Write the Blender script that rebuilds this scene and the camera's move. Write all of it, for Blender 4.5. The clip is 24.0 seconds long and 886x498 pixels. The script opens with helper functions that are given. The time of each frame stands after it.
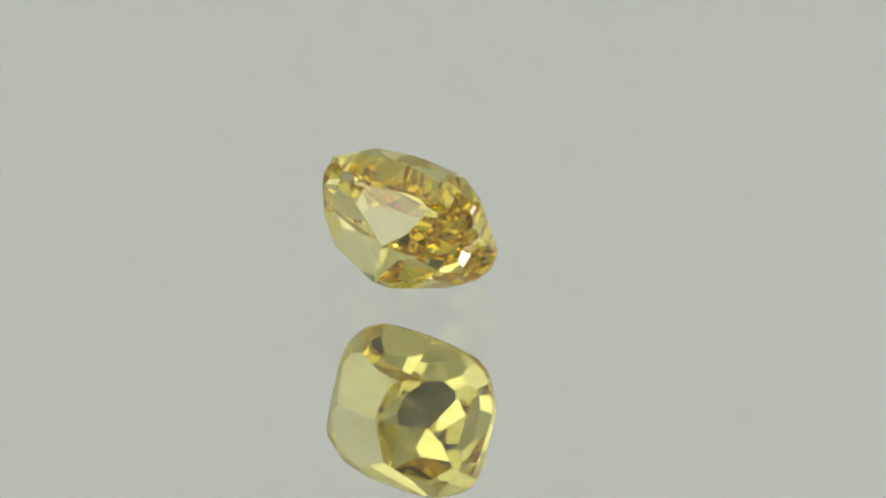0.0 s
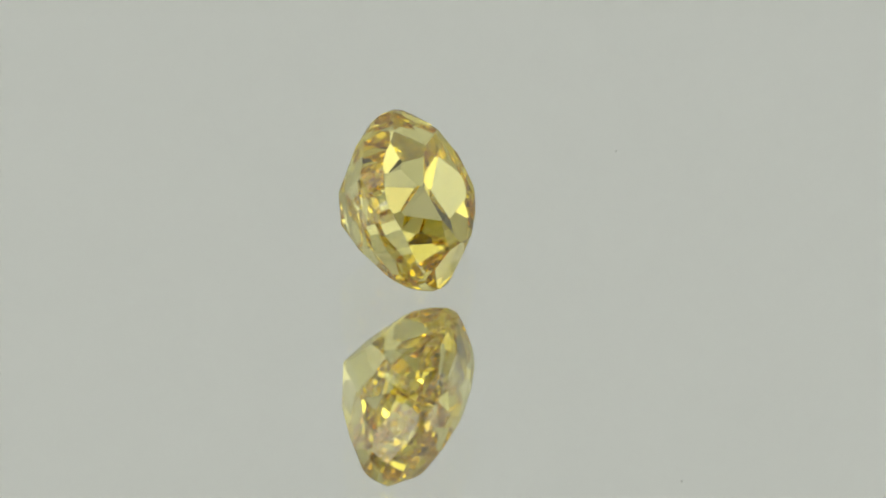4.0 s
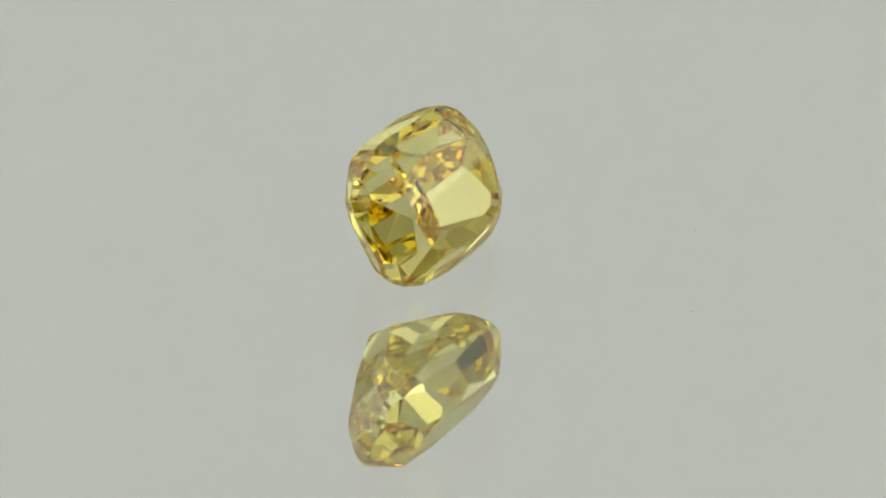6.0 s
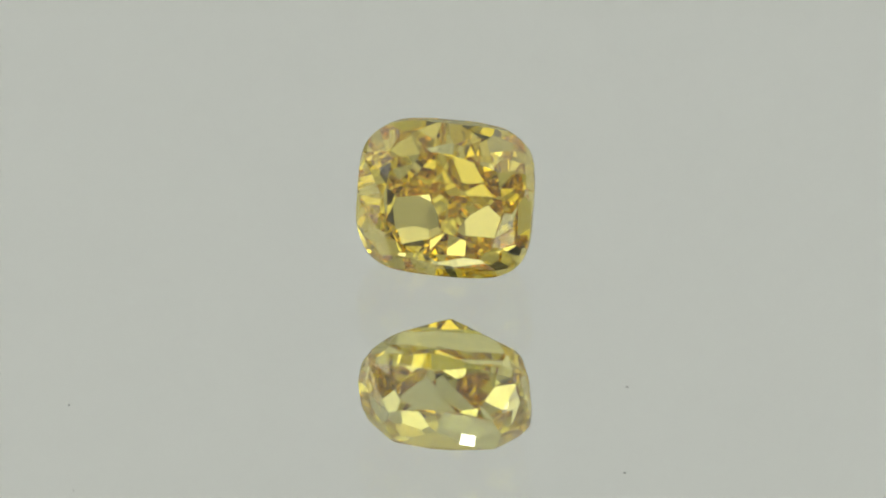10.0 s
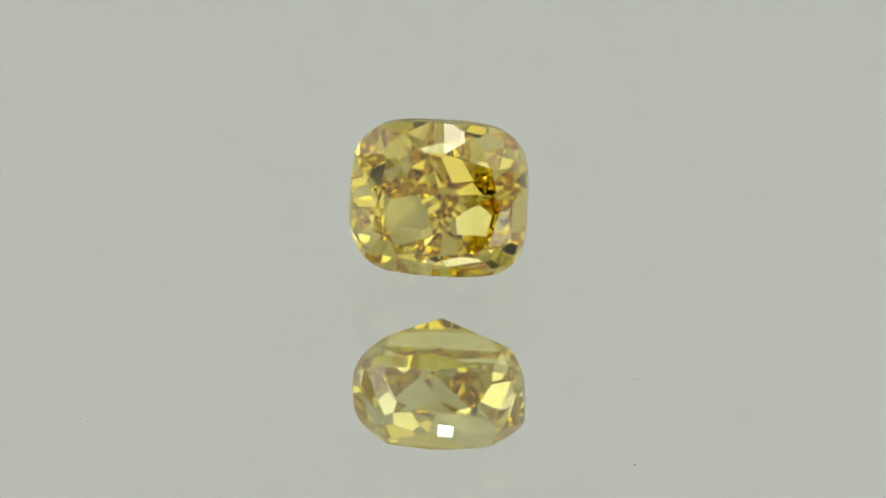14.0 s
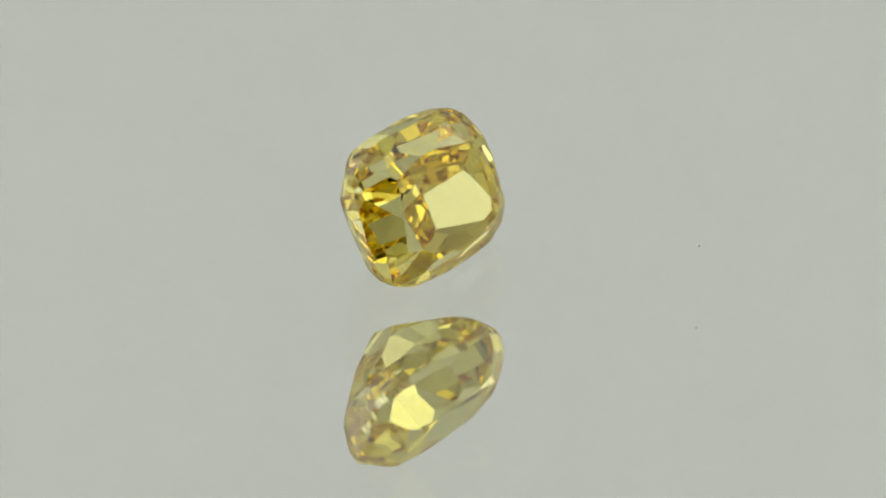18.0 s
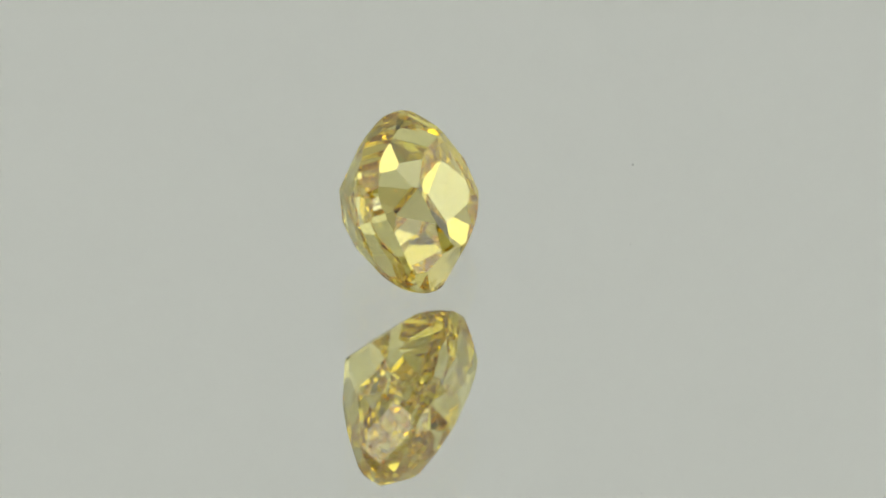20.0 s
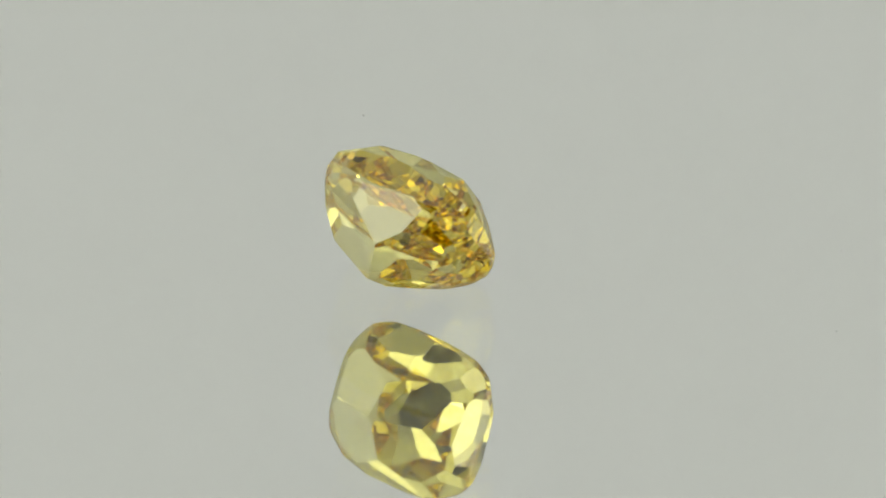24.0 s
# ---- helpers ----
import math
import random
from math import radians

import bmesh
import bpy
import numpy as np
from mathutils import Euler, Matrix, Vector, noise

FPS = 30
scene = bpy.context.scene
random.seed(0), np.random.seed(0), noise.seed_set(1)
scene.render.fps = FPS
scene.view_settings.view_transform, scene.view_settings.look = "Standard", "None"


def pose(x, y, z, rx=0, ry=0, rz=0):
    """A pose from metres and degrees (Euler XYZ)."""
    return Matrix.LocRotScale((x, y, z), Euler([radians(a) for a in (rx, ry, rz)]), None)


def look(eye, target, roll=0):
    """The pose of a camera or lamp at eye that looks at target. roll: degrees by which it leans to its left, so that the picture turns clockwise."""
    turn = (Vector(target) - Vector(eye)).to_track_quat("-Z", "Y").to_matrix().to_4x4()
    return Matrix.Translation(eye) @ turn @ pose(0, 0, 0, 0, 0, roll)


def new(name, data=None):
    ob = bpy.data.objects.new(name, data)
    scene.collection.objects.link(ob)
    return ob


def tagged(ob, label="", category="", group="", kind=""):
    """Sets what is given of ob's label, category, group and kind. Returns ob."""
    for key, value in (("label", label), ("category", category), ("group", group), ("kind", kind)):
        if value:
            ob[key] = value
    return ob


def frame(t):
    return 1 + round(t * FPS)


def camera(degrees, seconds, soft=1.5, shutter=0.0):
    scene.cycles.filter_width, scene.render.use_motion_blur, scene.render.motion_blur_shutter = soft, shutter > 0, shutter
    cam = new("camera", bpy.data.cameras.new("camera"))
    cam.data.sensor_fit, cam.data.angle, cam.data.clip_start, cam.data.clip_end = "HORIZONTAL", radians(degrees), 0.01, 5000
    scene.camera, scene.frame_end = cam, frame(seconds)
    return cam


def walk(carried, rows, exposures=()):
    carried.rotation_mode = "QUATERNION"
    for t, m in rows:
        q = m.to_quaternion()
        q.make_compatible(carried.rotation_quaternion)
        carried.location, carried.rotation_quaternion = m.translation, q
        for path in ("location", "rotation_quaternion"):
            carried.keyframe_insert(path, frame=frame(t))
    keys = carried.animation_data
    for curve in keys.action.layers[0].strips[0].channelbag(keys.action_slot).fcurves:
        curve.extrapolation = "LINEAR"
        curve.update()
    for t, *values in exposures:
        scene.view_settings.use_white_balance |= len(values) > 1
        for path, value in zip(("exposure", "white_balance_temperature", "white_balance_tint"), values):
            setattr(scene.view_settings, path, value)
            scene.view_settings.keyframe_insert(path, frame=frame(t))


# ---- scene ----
MM = 0.001

# ---- camera ----
cam = camera(10.572, 24.0, soft=1.8)
EYE = pose(0.3895 * MM, -130.0 * MM, 96.225 * MM, 90 - 36.297, 0, 0)
walk(cam, [(0.0, EYE), (24.0, EYE)])

# ---- light: added fill panels in the light tent, and lamps placed by the stone's glare ----
world = bpy.data.worlds.new("world")
scene.world = world
world.use_nodes = True
world.node_tree.nodes["Background"].inputs["Color"].default_value = (0.05, 0.05, 0.05, 1)
world.node_tree.nodes["Background"].inputs["Strength"].default_value = 1.0
scene.view_settings.exposure = 0.02
scene.cycles.max_bounces = 40
scene.cycles.glossy_bounces = 32
scene.cycles.transmission_bounces = 32
LAMP = (0.995, 0.988, 0.978)


def softbox(name, eye, target, sx, sy, radiance):
    lamp = bpy.data.lights.new(name, "AREA")
    lamp.shape, lamp.size, lamp.size_y = "RECTANGLE", sx, sy
    lamp.energy = radiance * math.pi * sx * sy
    lamp.color = LAMP
    ob = new(name, lamp)
    ob.matrix_world = look(eye, target)
    return ob


# unseen fill on ceiling and side walls, balanced for the backdrop's brightness
softbox("top_fill", (0.0, 0.04, 0.352), (0.0, 0.04, 0.0), 0.42, 0.34, 0.25)
softbox("wall_fill", (0.226, 0.095, 0.15), (0, 0.095, 0.15), 0.23, 0.24, 0.80)
softbox("wall_fill", (-0.226, 0.095, 0.15), (0, 0.095, 0.15), 0.23, 0.24, 0.78)
# fill added low in the back corner to brighten a window through the stone
softbox("wall_fill", (-0.186, 0.206, 0.038), (0, 0, 0.002), 0.075, 0.072, 0.72)
softbox("side_lamp", (0.1815, -0.1444, 0.066), (0, 0, 0.002), 0.077, 0.14, 1.8)
softbox("side_lamp", (-0.186, -0.140, 0.052), (0, 0, 0.002), 0.100, 0.10, 2.0)
softbox("strip_lamp", (0.220, -0.010, 0.009), (0, -0.010, 0.009), 0.050, 0.012, 6.0)
softbox("strip_lamp", (-0.214, -0.091, 0.017), (0, 0, 0.017), 0.10, 0.032, 1.7)
for x, y in ((-0.0295, 0.042), (-0.0178, 0.037)):
    softbox("spot_lamp", (x, y, 0.350), (x, y, 0), 0.0016, 0.0012, 13.0)
softbox("spot_lamp", (-0.0082, 0.0605, 0.350), (-0.0082, 0.0605, 0), 0.0022, 0.004, 4.5)
softbox("spot_lamp", (0.225, 0.1084, 0.1972), (0, 0, 0.002), 0.0011, 0.0011, 45.0)
softbox("spot_lamp", (0.225, 0.0218, 0.3293), (0, 0, 0.002), 0.0014, 0.0024, 25.0)
softbox("spot_lamp", (-0.021, 0.088, 0.350), (-0.021, 0.088, 0), 0.003, 0.003, 45.0)


# ---- materials ----
def material(name):
    m = bpy.data.materials.new(name)
    m.use_nodes = True
    m.node_tree.nodes.clear()
    return m, m.node_tree.nodes, m.node_tree.links


def plain(name, color, rough=0.6, metal=0.0, grain=0.0, size=400.0):
    m, n, l = material(name)
    out, b = n.new("ShaderNodeOutputMaterial"), n.new("ShaderNodeBsdfPrincipled")
    b.inputs["Base Color"].default_value = (*color, 1)
    b.inputs["Roughness"].default_value = rough
    b.inputs["Metallic"].default_value = metal
    if grain:
        co, no, ra = n.new("ShaderNodeTexCoord"), n.new("ShaderNodeTexNoise"), n.new("ShaderNodeMapRange")
        no.inputs["Scale"].default_value, no.inputs["Detail"].default_value = size, 6.0
        ra.inputs["To Min"].default_value, ra.inputs["To Max"].default_value = 1 - grain, 1 + grain
        mix = n.new("ShaderNodeMix")
        mix.data_type, mix.blend_type = "RGBA", "MULTIPLY"
        mix.inputs["Factor"].default_value = 1.0
        mix.inputs["A"].default_value = (*color, 1)
        bump = n.new("ShaderNodeBump")
        bump.inputs["Strength"].default_value, bump.inputs["Distance"].default_value = 0.3, 0.0002
        l.new(co.outputs["Object"], no.inputs["Vector"])
        l.new(no.outputs["Fac"], ra.inputs["Value"])
        l.new(ra.outputs[0], mix.inputs["B"])
        l.new(mix.outputs["Result"], b.inputs["Base Color"])
        l.new(no.outputs["Fac"], bump.inputs["Height"])
        l.new(bump.outputs[0], b.inputs["Normal"])
    l.new(b.outputs[0], out.inputs[0])
    return m


def glass(name, color, ior):
    m, n, l = material(name)
    out, b = n.new("ShaderNodeOutputMaterial"), n.new("ShaderNodeBsdfGlass")
    b.inputs["Color"].default_value = (*color, 1)
    b.inputs["Roughness"].default_value = 0.0
    b.inputs["IOR"].default_value = ior
    l.new(b.outputs[0], out.inputs[0])
    return m


def gemstone(name, body, inner, ior):
    """Refraction in the body colour; what is thrown back inside loses colour on each way through, a plain surface gloss
    is dimmed by a yellowish grey.
    """
    m, n, l = material(name)
    out, mix, fr = n.new("ShaderNodeOutputMaterial"), n.new("ShaderNodeMixShader"), n.new("ShaderNodeFresnel")
    refr, gloss = n.new("ShaderNodeBsdfRefraction"), n.new("ShaderNodeBsdfGlossy")
    refr.inputs["Color"].default_value, refr.inputs["Roughness"].default_value, refr.inputs["IOR"].default_value = (*body, 1), 0.0, ior
    gloss.inputs["Roughness"].default_value = 0.0
    tint, share = n.new("ShaderNodeMix"), n.new("ShaderNodeMapRange")
    tint.data_type = "RGBA"
    # A darkens the surface reflections by colour, so the crown looks less washed out
    tint.inputs["A"].default_value, tint.inputs["B"].default_value = (0.66, 0.65, 0.55, 1), (*inner, 1)
    share.inputs["From Min"].default_value, share.inputs["From Max"].default_value = 0.6, 0.98
    l.new(fr.outputs[0], share.inputs["Value"])
    l.new(share.outputs[0], tint.inputs["Factor"])
    l.new(tint.outputs["Result"], gloss.inputs["Color"])
    fr.inputs["IOR"].default_value = ior
    l.new(fr.outputs[0], mix.inputs[0])
    l.new(refr.outputs[0], mix.inputs[1])
    l.new(gloss.outputs[0], mix.inputs[2])
    l.new(mix.outputs[0], out.inputs[0])
    return m


M_gem = gemstone("yellow_diamond", (0.895, 0.870, 0.57), (0.967, 0.926, 0.65), 2.417)
M_plate = glass("plate_glass", (0.9935, 1.0, 0.986), 1.52)
M_silver = plain("silvering", (0.90, 0.90, 0.89), 0.0, 1.0)
M_fabric = plain("tent_fabric", (0.862, 0.868, 0.855), 0.9, grain=0.02, size=300.0)
M_shell = plain("shell_grey", (0.30, 0.30, 0.29), 0.8, grain=0.06, size=60.0)
M_dark = plain("turntable_plastic", (0.03, 0.03, 0.03), 0.5, grain=0.2)
M_dust = plain("dust", (0.46, 0.455, 0.435), 0.9, grain=0.3, size=9000.0)


def part(name, bm, mat, parent=None, label=""):
    me = bpy.data.meshes.new(name)
    bm.to_mesh(me)
    bm.free()
    me.materials.append(mat)
    ob = new(name, me)
    if parent:
        ob.parent = parent
    if label:
        ob["label"] = label
    return ob


def box_bm(x0, x1, y0, y1, z0, z1):
    bm = bmesh.new()
    bmesh.ops.create_cube(bm, size=1.0)
    for v in bm.verts:
        v.co = Vector((x0 if v.co.x < 0 else x1, y0 if v.co.y < 0 else y1, z0 if v.co.z < 0 else z1))
    return bm


def disc_bm(r, z0, z1, bevel=0.0, n=160):
    bm = bmesh.new()
    bmesh.ops.create_cone(bm, cap_ends=True, segments=n, radius1=r, radius2=r, depth=z1 - z0)
    bmesh.ops.translate(bm, verts=bm.verts, vec=(0, 0, (z0 + z1) / 2))
    if bevel:
        rim = [e for e in bm.edges if abs(e.verts[0].co.z - e.verts[1].co.z) < 1e-6]
        bmesh.ops.bevel(bm, geom=rim, offset=bevel, segments=2, affect="EDGES")
    return bm


# ---- light tent ----
T = 0.004
TENT = "white diffusing fabric wall of a light tent"
# front and side panels are unseen, added to brighten facets; their gaps darken others
for name, b in (("wall_back", (-0.23, 0.23, 0.22, 0.22 + T, -0.03, 0.36)), ("wall_west", (-0.23 - T, -0.23, -0.03, 0.22 + T, -0.03, 0.36)),
                ("wall_east", (0.23, 0.23 + T, -0.055, 0.22 + T, -0.03, 0.36)), ("ceiling", (-0.23 - T, 0.23 + T, -0.22, 0.22 + T, 0.36, 0.36 + T)),
                ("wall_west_upper", (-0.23 - T, -0.23, -0.22, -0.03, 0.175, 0.36)), ("wall_west_lower", (-0.23 - T, -0.23, -0.22, -0.03, -0.03, 0.08)), ("wall_east_upper", (0.23, 0.23 + T, -0.22, -0.055, 0.04, 0.36)),
                ("wall_front_upper", (-0.23 - T, 0.23 + T, -0.22 - T, -0.22, 0.17, 0.36)),
                ("wall_front_west", (-0.23 - T, -0.03, -0.22 - T, -0.22, -0.03, 0.17)), ("wall_front_east", (0.03, 0.23 + T, -0.22 - T, -0.22, -0.03, 0.17)),
                ("floor", (-0.23 - T, 0.23 + T, -0.22, 0.22 + T, -0.034, -0.03))):
    tagged(part(name, box_bm(*b), M_fabric), TENT, "wall", kind="structure")

# ---- unseen dark shell, added round the tent to keep its openings dim ----
for name, b in (("shell_floor", (-0.6, 0.6, -0.8, 0.5, -0.06, -0.0345)), ("shell_wall_north", (-0.6, 0.6, 0.5, 0.53, -0.06, 0.8)),
                ("shell_wall_south", (-0.6, 0.6, -0.83, -0.8, -0.06, 0.8)), ("shell_wall_west", (-0.63, -0.6, -0.83, 0.53, -0.06, 0.8)),
                ("shell_wall_east", (0.6, 0.63, -0.83, 0.53, -0.06, 0.8)), ("shell_ceiling", (-0.63, 0.63, -0.83, 0.53, 0.8, 0.83))):
    tagged(part(name, box_bm(*b), M_shell), "plain dim grey side of an unseen shell added to keep the tent's openings dark", "wall", kind="structure")

# ---- turntable ----
plate = tagged(new("mirror_plate"), "round back-silvered glass mirror plate lying on a turntable", "mirror")
part("glass_plate", disc_bm(0.07, -3.6766 * MM, 0, 0.3 * MM), M_plate, plate)
part("silvering", disc_bm(0.0695, -3.8766 * MM, -3.6806 * MM), M_silver, plate)
turntable = tagged(new("turntable"), "dark plastic turntable under the mirror plate", "turntable")
part("platter", disc_bm(0.065, -0.012, -3.8866 * MM, 0.5 * MM), M_dark, turntable)
part("base", disc_bm(0.055, -0.03, -0.0125, 1 * MM), M_dark, turntable)

# ---- the diamond: a solid cut by one plane for each facet; the cutter's chart in millimetres and degrees ----
HALF_X, HALF_Y, POWER, GIRDLE = 2.9958, 2.5519, 3.6709, 0.6528
WOBBLE = [(-0.0346, 0.0193), (-0.0368, -0.0145), (-0.0117, -0.0067), (0.0141, -0.0193)]
TABLE = (0.0073, 0.0224, 1.33)
# each facet: azimuth, slope from the girdle's plane, inset from the girdle's edge
CROWN = {
    "bezel_facet": [(347.85, 35.75, -0.35), (16.14, 36.33, -0.252), (170.29, 35.72, -0.237), (190.37, 37.19, -0.171)],
    "wedge_facet": [(356.48, 50.61, -0.05), (186.01, 45.88, 0.102)],
    "leaf_facet": [(89.77, 40.01, -0.239), (272.78, 41.79, -0.222)],
    "star_facet": [(75.83, 31.32, -0.408), (103.73, 32.03, -0.495), (251.95, 33.9, -0.411), (288.77, 33.33, -0.472)],
    "corner_facet": [
        (37.43, 46.32, 0.054), (141.36, 47.12, -0.004), (217.48, 46.77, 0.191), (322.59, 46.53, 0.055), (52.44, 45.38, 0.167), (126.32, 45.46, -0.052),
        (231.0, 45.38, 0.181), (307.28, 45.65, 0.103),
    ],
    "upper_girdle_facet": [
        (7.98, 57.73, -0.013), (173.66, 58.19, -0.015), (187.05, 57.98, 0.083), (353.43, 58.74, -0.031), (28.94, 57.3, 0.074), (153.79, 56.18, -0.0),
        (208.31, 59.06, 0.181), (330.67, 57.77, 0.069), (58.23, 55.9, 0.172), (121.0, 55.68, -0.04), (241.44, 55.05, 0.14), (300.75, 55.73, 0.126),
        (81.31, 52.89, -0.017), (100.3, 54.07, -0.035), (263.76, 51.14, 0.098), (277.7, 53.19, 0.16),
    ],
}
PAVILION = {
    "lower_girdle_facet": [
        (3.88, 69.07, 0.126), (172.18, 65.29, 0.048), (184.57, 64.08, 0.14), (349.17, 65.71, -0.005), (29.71, 64.94, -0.037), (145.72, 62.99, 0.181),
        (209.44, 65.26, 0.03), (325.02, 64.85, 0.108), (55.77, 67.14, 0.088), (123.2, 66.73, 0.008), (234.09, 63.71, 0.092), (302.15, 65.6, 0.064),
        (79.91, 67.36, -0.028), (101.78, 65.05, -0.056), (258.76, 65.16, 0.069), (278.98, 65.76, 0.14),
    ],
    "main_facet": [(61.48, 34.03, -0.555), (148.03, 34.06, -0.436), (218.17, 30.12, -0.961), (317.18, 29.85, -1.0)],
    "end_facet": [(352.3, 46.88, -0.399), (3.92, 47.85, -0.421), (172.77, 46.71, -0.201), (188.31, 45.45, -0.195)],
    "side_facet": [(79.73, 57.35, -0.111), (95.85, 53.74, -0.095), (265.28, 56.9, 0.064), (276.78, 55.77, 0.146)],
    "pavilion_corner_facet": [
        (34.8, 48.16, -0.216), (143.72, 48.26, 0.021), (213.43, 47.42, -0.162), (324.16, 47.62, -0.197), (52.89, 46.98, -0.157), (124.38, 47.48, -0.113),
        (233.02, 47.98, -0.151), (304.48, 48.75, -0.103),
    ],
}
OUTLINE = [(HALF_X * math.copysign(abs(math.cos(a)) ** (2 / POWER), math.cos(a)), HALF_Y * math.copysign(abs(math.sin(a)) ** (2 / POWER), math.sin(a)))
           for a in (2 * math.pi * i / 720 for i in range(720))]
RIM = (0, 5, 11, 18, 25, 31, 37, 42, 48, 53, 59, 65, 72, 79, 85, 90)


def reach(az):
    """How far the girdle reaches that way: a cushion outline, slightly uneven as it was cut by hand."""
    a = radians(az)
    wobble = sum(p * math.cos(k * a) + q * math.sin(k * a) for k, (p, q) in enumerate(WOBBLE, 1))
    return max(x * math.cos(a) + y * math.sin(a) for x, y in OUTLINE) + wobble


def facet(az, slope, inset, side):
    i, f = radians(slope), radians(az)
    n = Vector((math.sin(i) * math.cos(f), math.sin(i) * math.sin(f), side * math.cos(i)))
    return n, math.sin(i) * (reach(az) - inset) + math.cos(i) * GIRDLE / 2


def gem_planes():
    cuts = []
    for az in sorted({w % 360 for g in RIM for w in (g, 180 - g, 180 + g, 360 - g)}):
        cuts.append(("girdle", Vector((math.cos(radians(az)), math.sin(radians(az)), 0)), reach(az)))
    top = Vector((TABLE[0], TABLE[1], 1.0))
    cuts.append(("table", top.normalized(), TABLE[2] / top.length))
    for side, chart in ((1, CROWN), (-1, PAVILION)):
        for name, rows in chart.items():
            cuts += [(name, *facet(az, slope, inset, side)) for az, slope, inset in rows]
    return cuts


def cut_gem(cuts):
    bm = bmesh.new()
    bmesh.ops.create_cube(bm, size=12.0)
    for _, n, d in cuts:
        res = bmesh.ops.bisect_plane(bm, geom=bm.verts[:] + bm.edges[:] + bm.faces[:], dist=1e-6, plane_co=n * d, plane_no=n, clear_outer=True)
        edges = [e for e in res["geom_cut"] if isinstance(e, bmesh.types.BMEdge)]
        if edges:
            bmesh.ops.contextual_create(bm, geom=edges)
    bmesh.ops.recalc_face_normals(bm, faces=bm.faces)
    bmesh.ops.scale(bm, vec=(MM, MM, MM), verts=bm.verts)
    bm.normal_update()
    return bm


def faces_bm(faces):
    """A mesh of its own from some faces of the cut stone."""
    bm = bmesh.new()
    made = {}
    for f in faces:
        for v in f.verts:
            if v not in made:
                made[v] = bm.verts.new(v.co)
        bm.faces.new([made[v] for v in f.verts])
    bm.normal_update()
    return bm


gem = tagged(new("yellow_diamond"), "transparent yellow cushion-cut diamond lying tilted on the mirror plate", "diamond")
cuts = gem_planes()
cut = cut_gem(cuts)
by_name = {}
for f in cut.faces:
    by_name.setdefault(max(cuts, key=lambda c: c[1].dot(f.normal))[0], []).append(f)
part("table", faces_bm(by_name["table"]), M_gem, gem, "flat polished top facet")
part("girdle", faces_bm(by_name["girdle"]), M_gem, gem, "narrow faceted rim")
crown = part("crown", faces_bm(by_name["upper_girdle_facet"]), M_gem, gem, "sloping upper facets")
pavilion = part("pavilion", faces_bm(by_name["lower_girdle_facet"]), M_gem, gem, "pointed lower facets")
for owner, chart in ((crown, CROWN), (pavilion, PAVILION)):
    for name in chart:
        if "girdle" not in name:
            for f in by_name[name]:
                part(name, faces_bm([f]), M_gem, owner)
cut.free()
REST = Matrix.Rotation(radians(59.925), 4, "X") @ Matrix.Rotation(radians(23.2316), 4, "Y") @ Matrix.Rotation(radians(11.5995), 4, "Z")


# ---- dust on the mirror ----
def dust_bm(size, seed):
    random.seed(seed)
    bm = bmesh.new()
    bmesh.ops.create_icosphere(bm, subdivisions=2, radius=1.0)
    for v in bm.verts:
        v.co = Vector((v.co.x * 1.3, v.co.y * 0.8, v.co.z * 0.5)) * size * random.uniform(0.7, 1.2)
    low = min(v.co.z for v in bm.verts)
    for v in bm.verts:
        v.co.z -= low
    return bm


SPECKS = [(9.05, -1.79, 0.044, 30), (-5.308, -12.962, 0.038, 60), (-5.42, -12.88, 0.02, 100)]
specks = []
for i, (x, y, size, turn) in enumerate(SPECKS):
    ob = tagged(part("dust_speck", dust_bm(size * MM, i), M_dust), "tiny grey dust speck on the mirror plate", "dust", "dust on the mirror")
    specks.append((ob, pose(x * MM, y * MM, 0, 0, 0, turn)))

# ---- motion of the turntable: seconds and degrees, one way and back ----
TURN = [(0, 122.18), (2, 89.38), (5, 40.3), (6, 24.04), (7, 9.32), (8, -6.39), (9, -21.41), (9.5, -28.8), (9.8, -32.56), (10, -34.9), (10.2, -36.05), (10.5, -36.13),
        (13.1, -36.13), (13.4, -35.94), (13.7, -34.25), (14, -31.36), (14.5, -25.57), (15, -20.78), (16, -11.0), (16.5, -4.45), (17, 2.4), (17.5, 10.25), (18, 18.3), (21, 67.28), (22, 82.73), (23, 98.48), (24, 116.0)]


def turned(t, d):
    play = min(max((t - 13.3) / 0.7, 0.0), 1.0)  # the platter's play when it starts back
    gem_at = Vector((0.1282 - 0.0998 * play, 0.7347 - 0.0869 * play, 2.4161)) * MM
    m = Matrix.Translation(Vector((-0.0551 * play, 0.0, 0)) * MM) @ pose(0, 0, 0, 0, 0, d)
    return m, m @ Matrix.Translation(gem_at) @ REST


def motions():
    walk(plate, [(t, turned(t, d)[0]) for t, d in TURN])
    walk(gem, [(t, turned(t, d)[1]) for t, d in TURN])
    for ob, at in specks:
        walk(ob, [(t, turned(t, d)[0] @ at) for t, d in TURN])


motions()
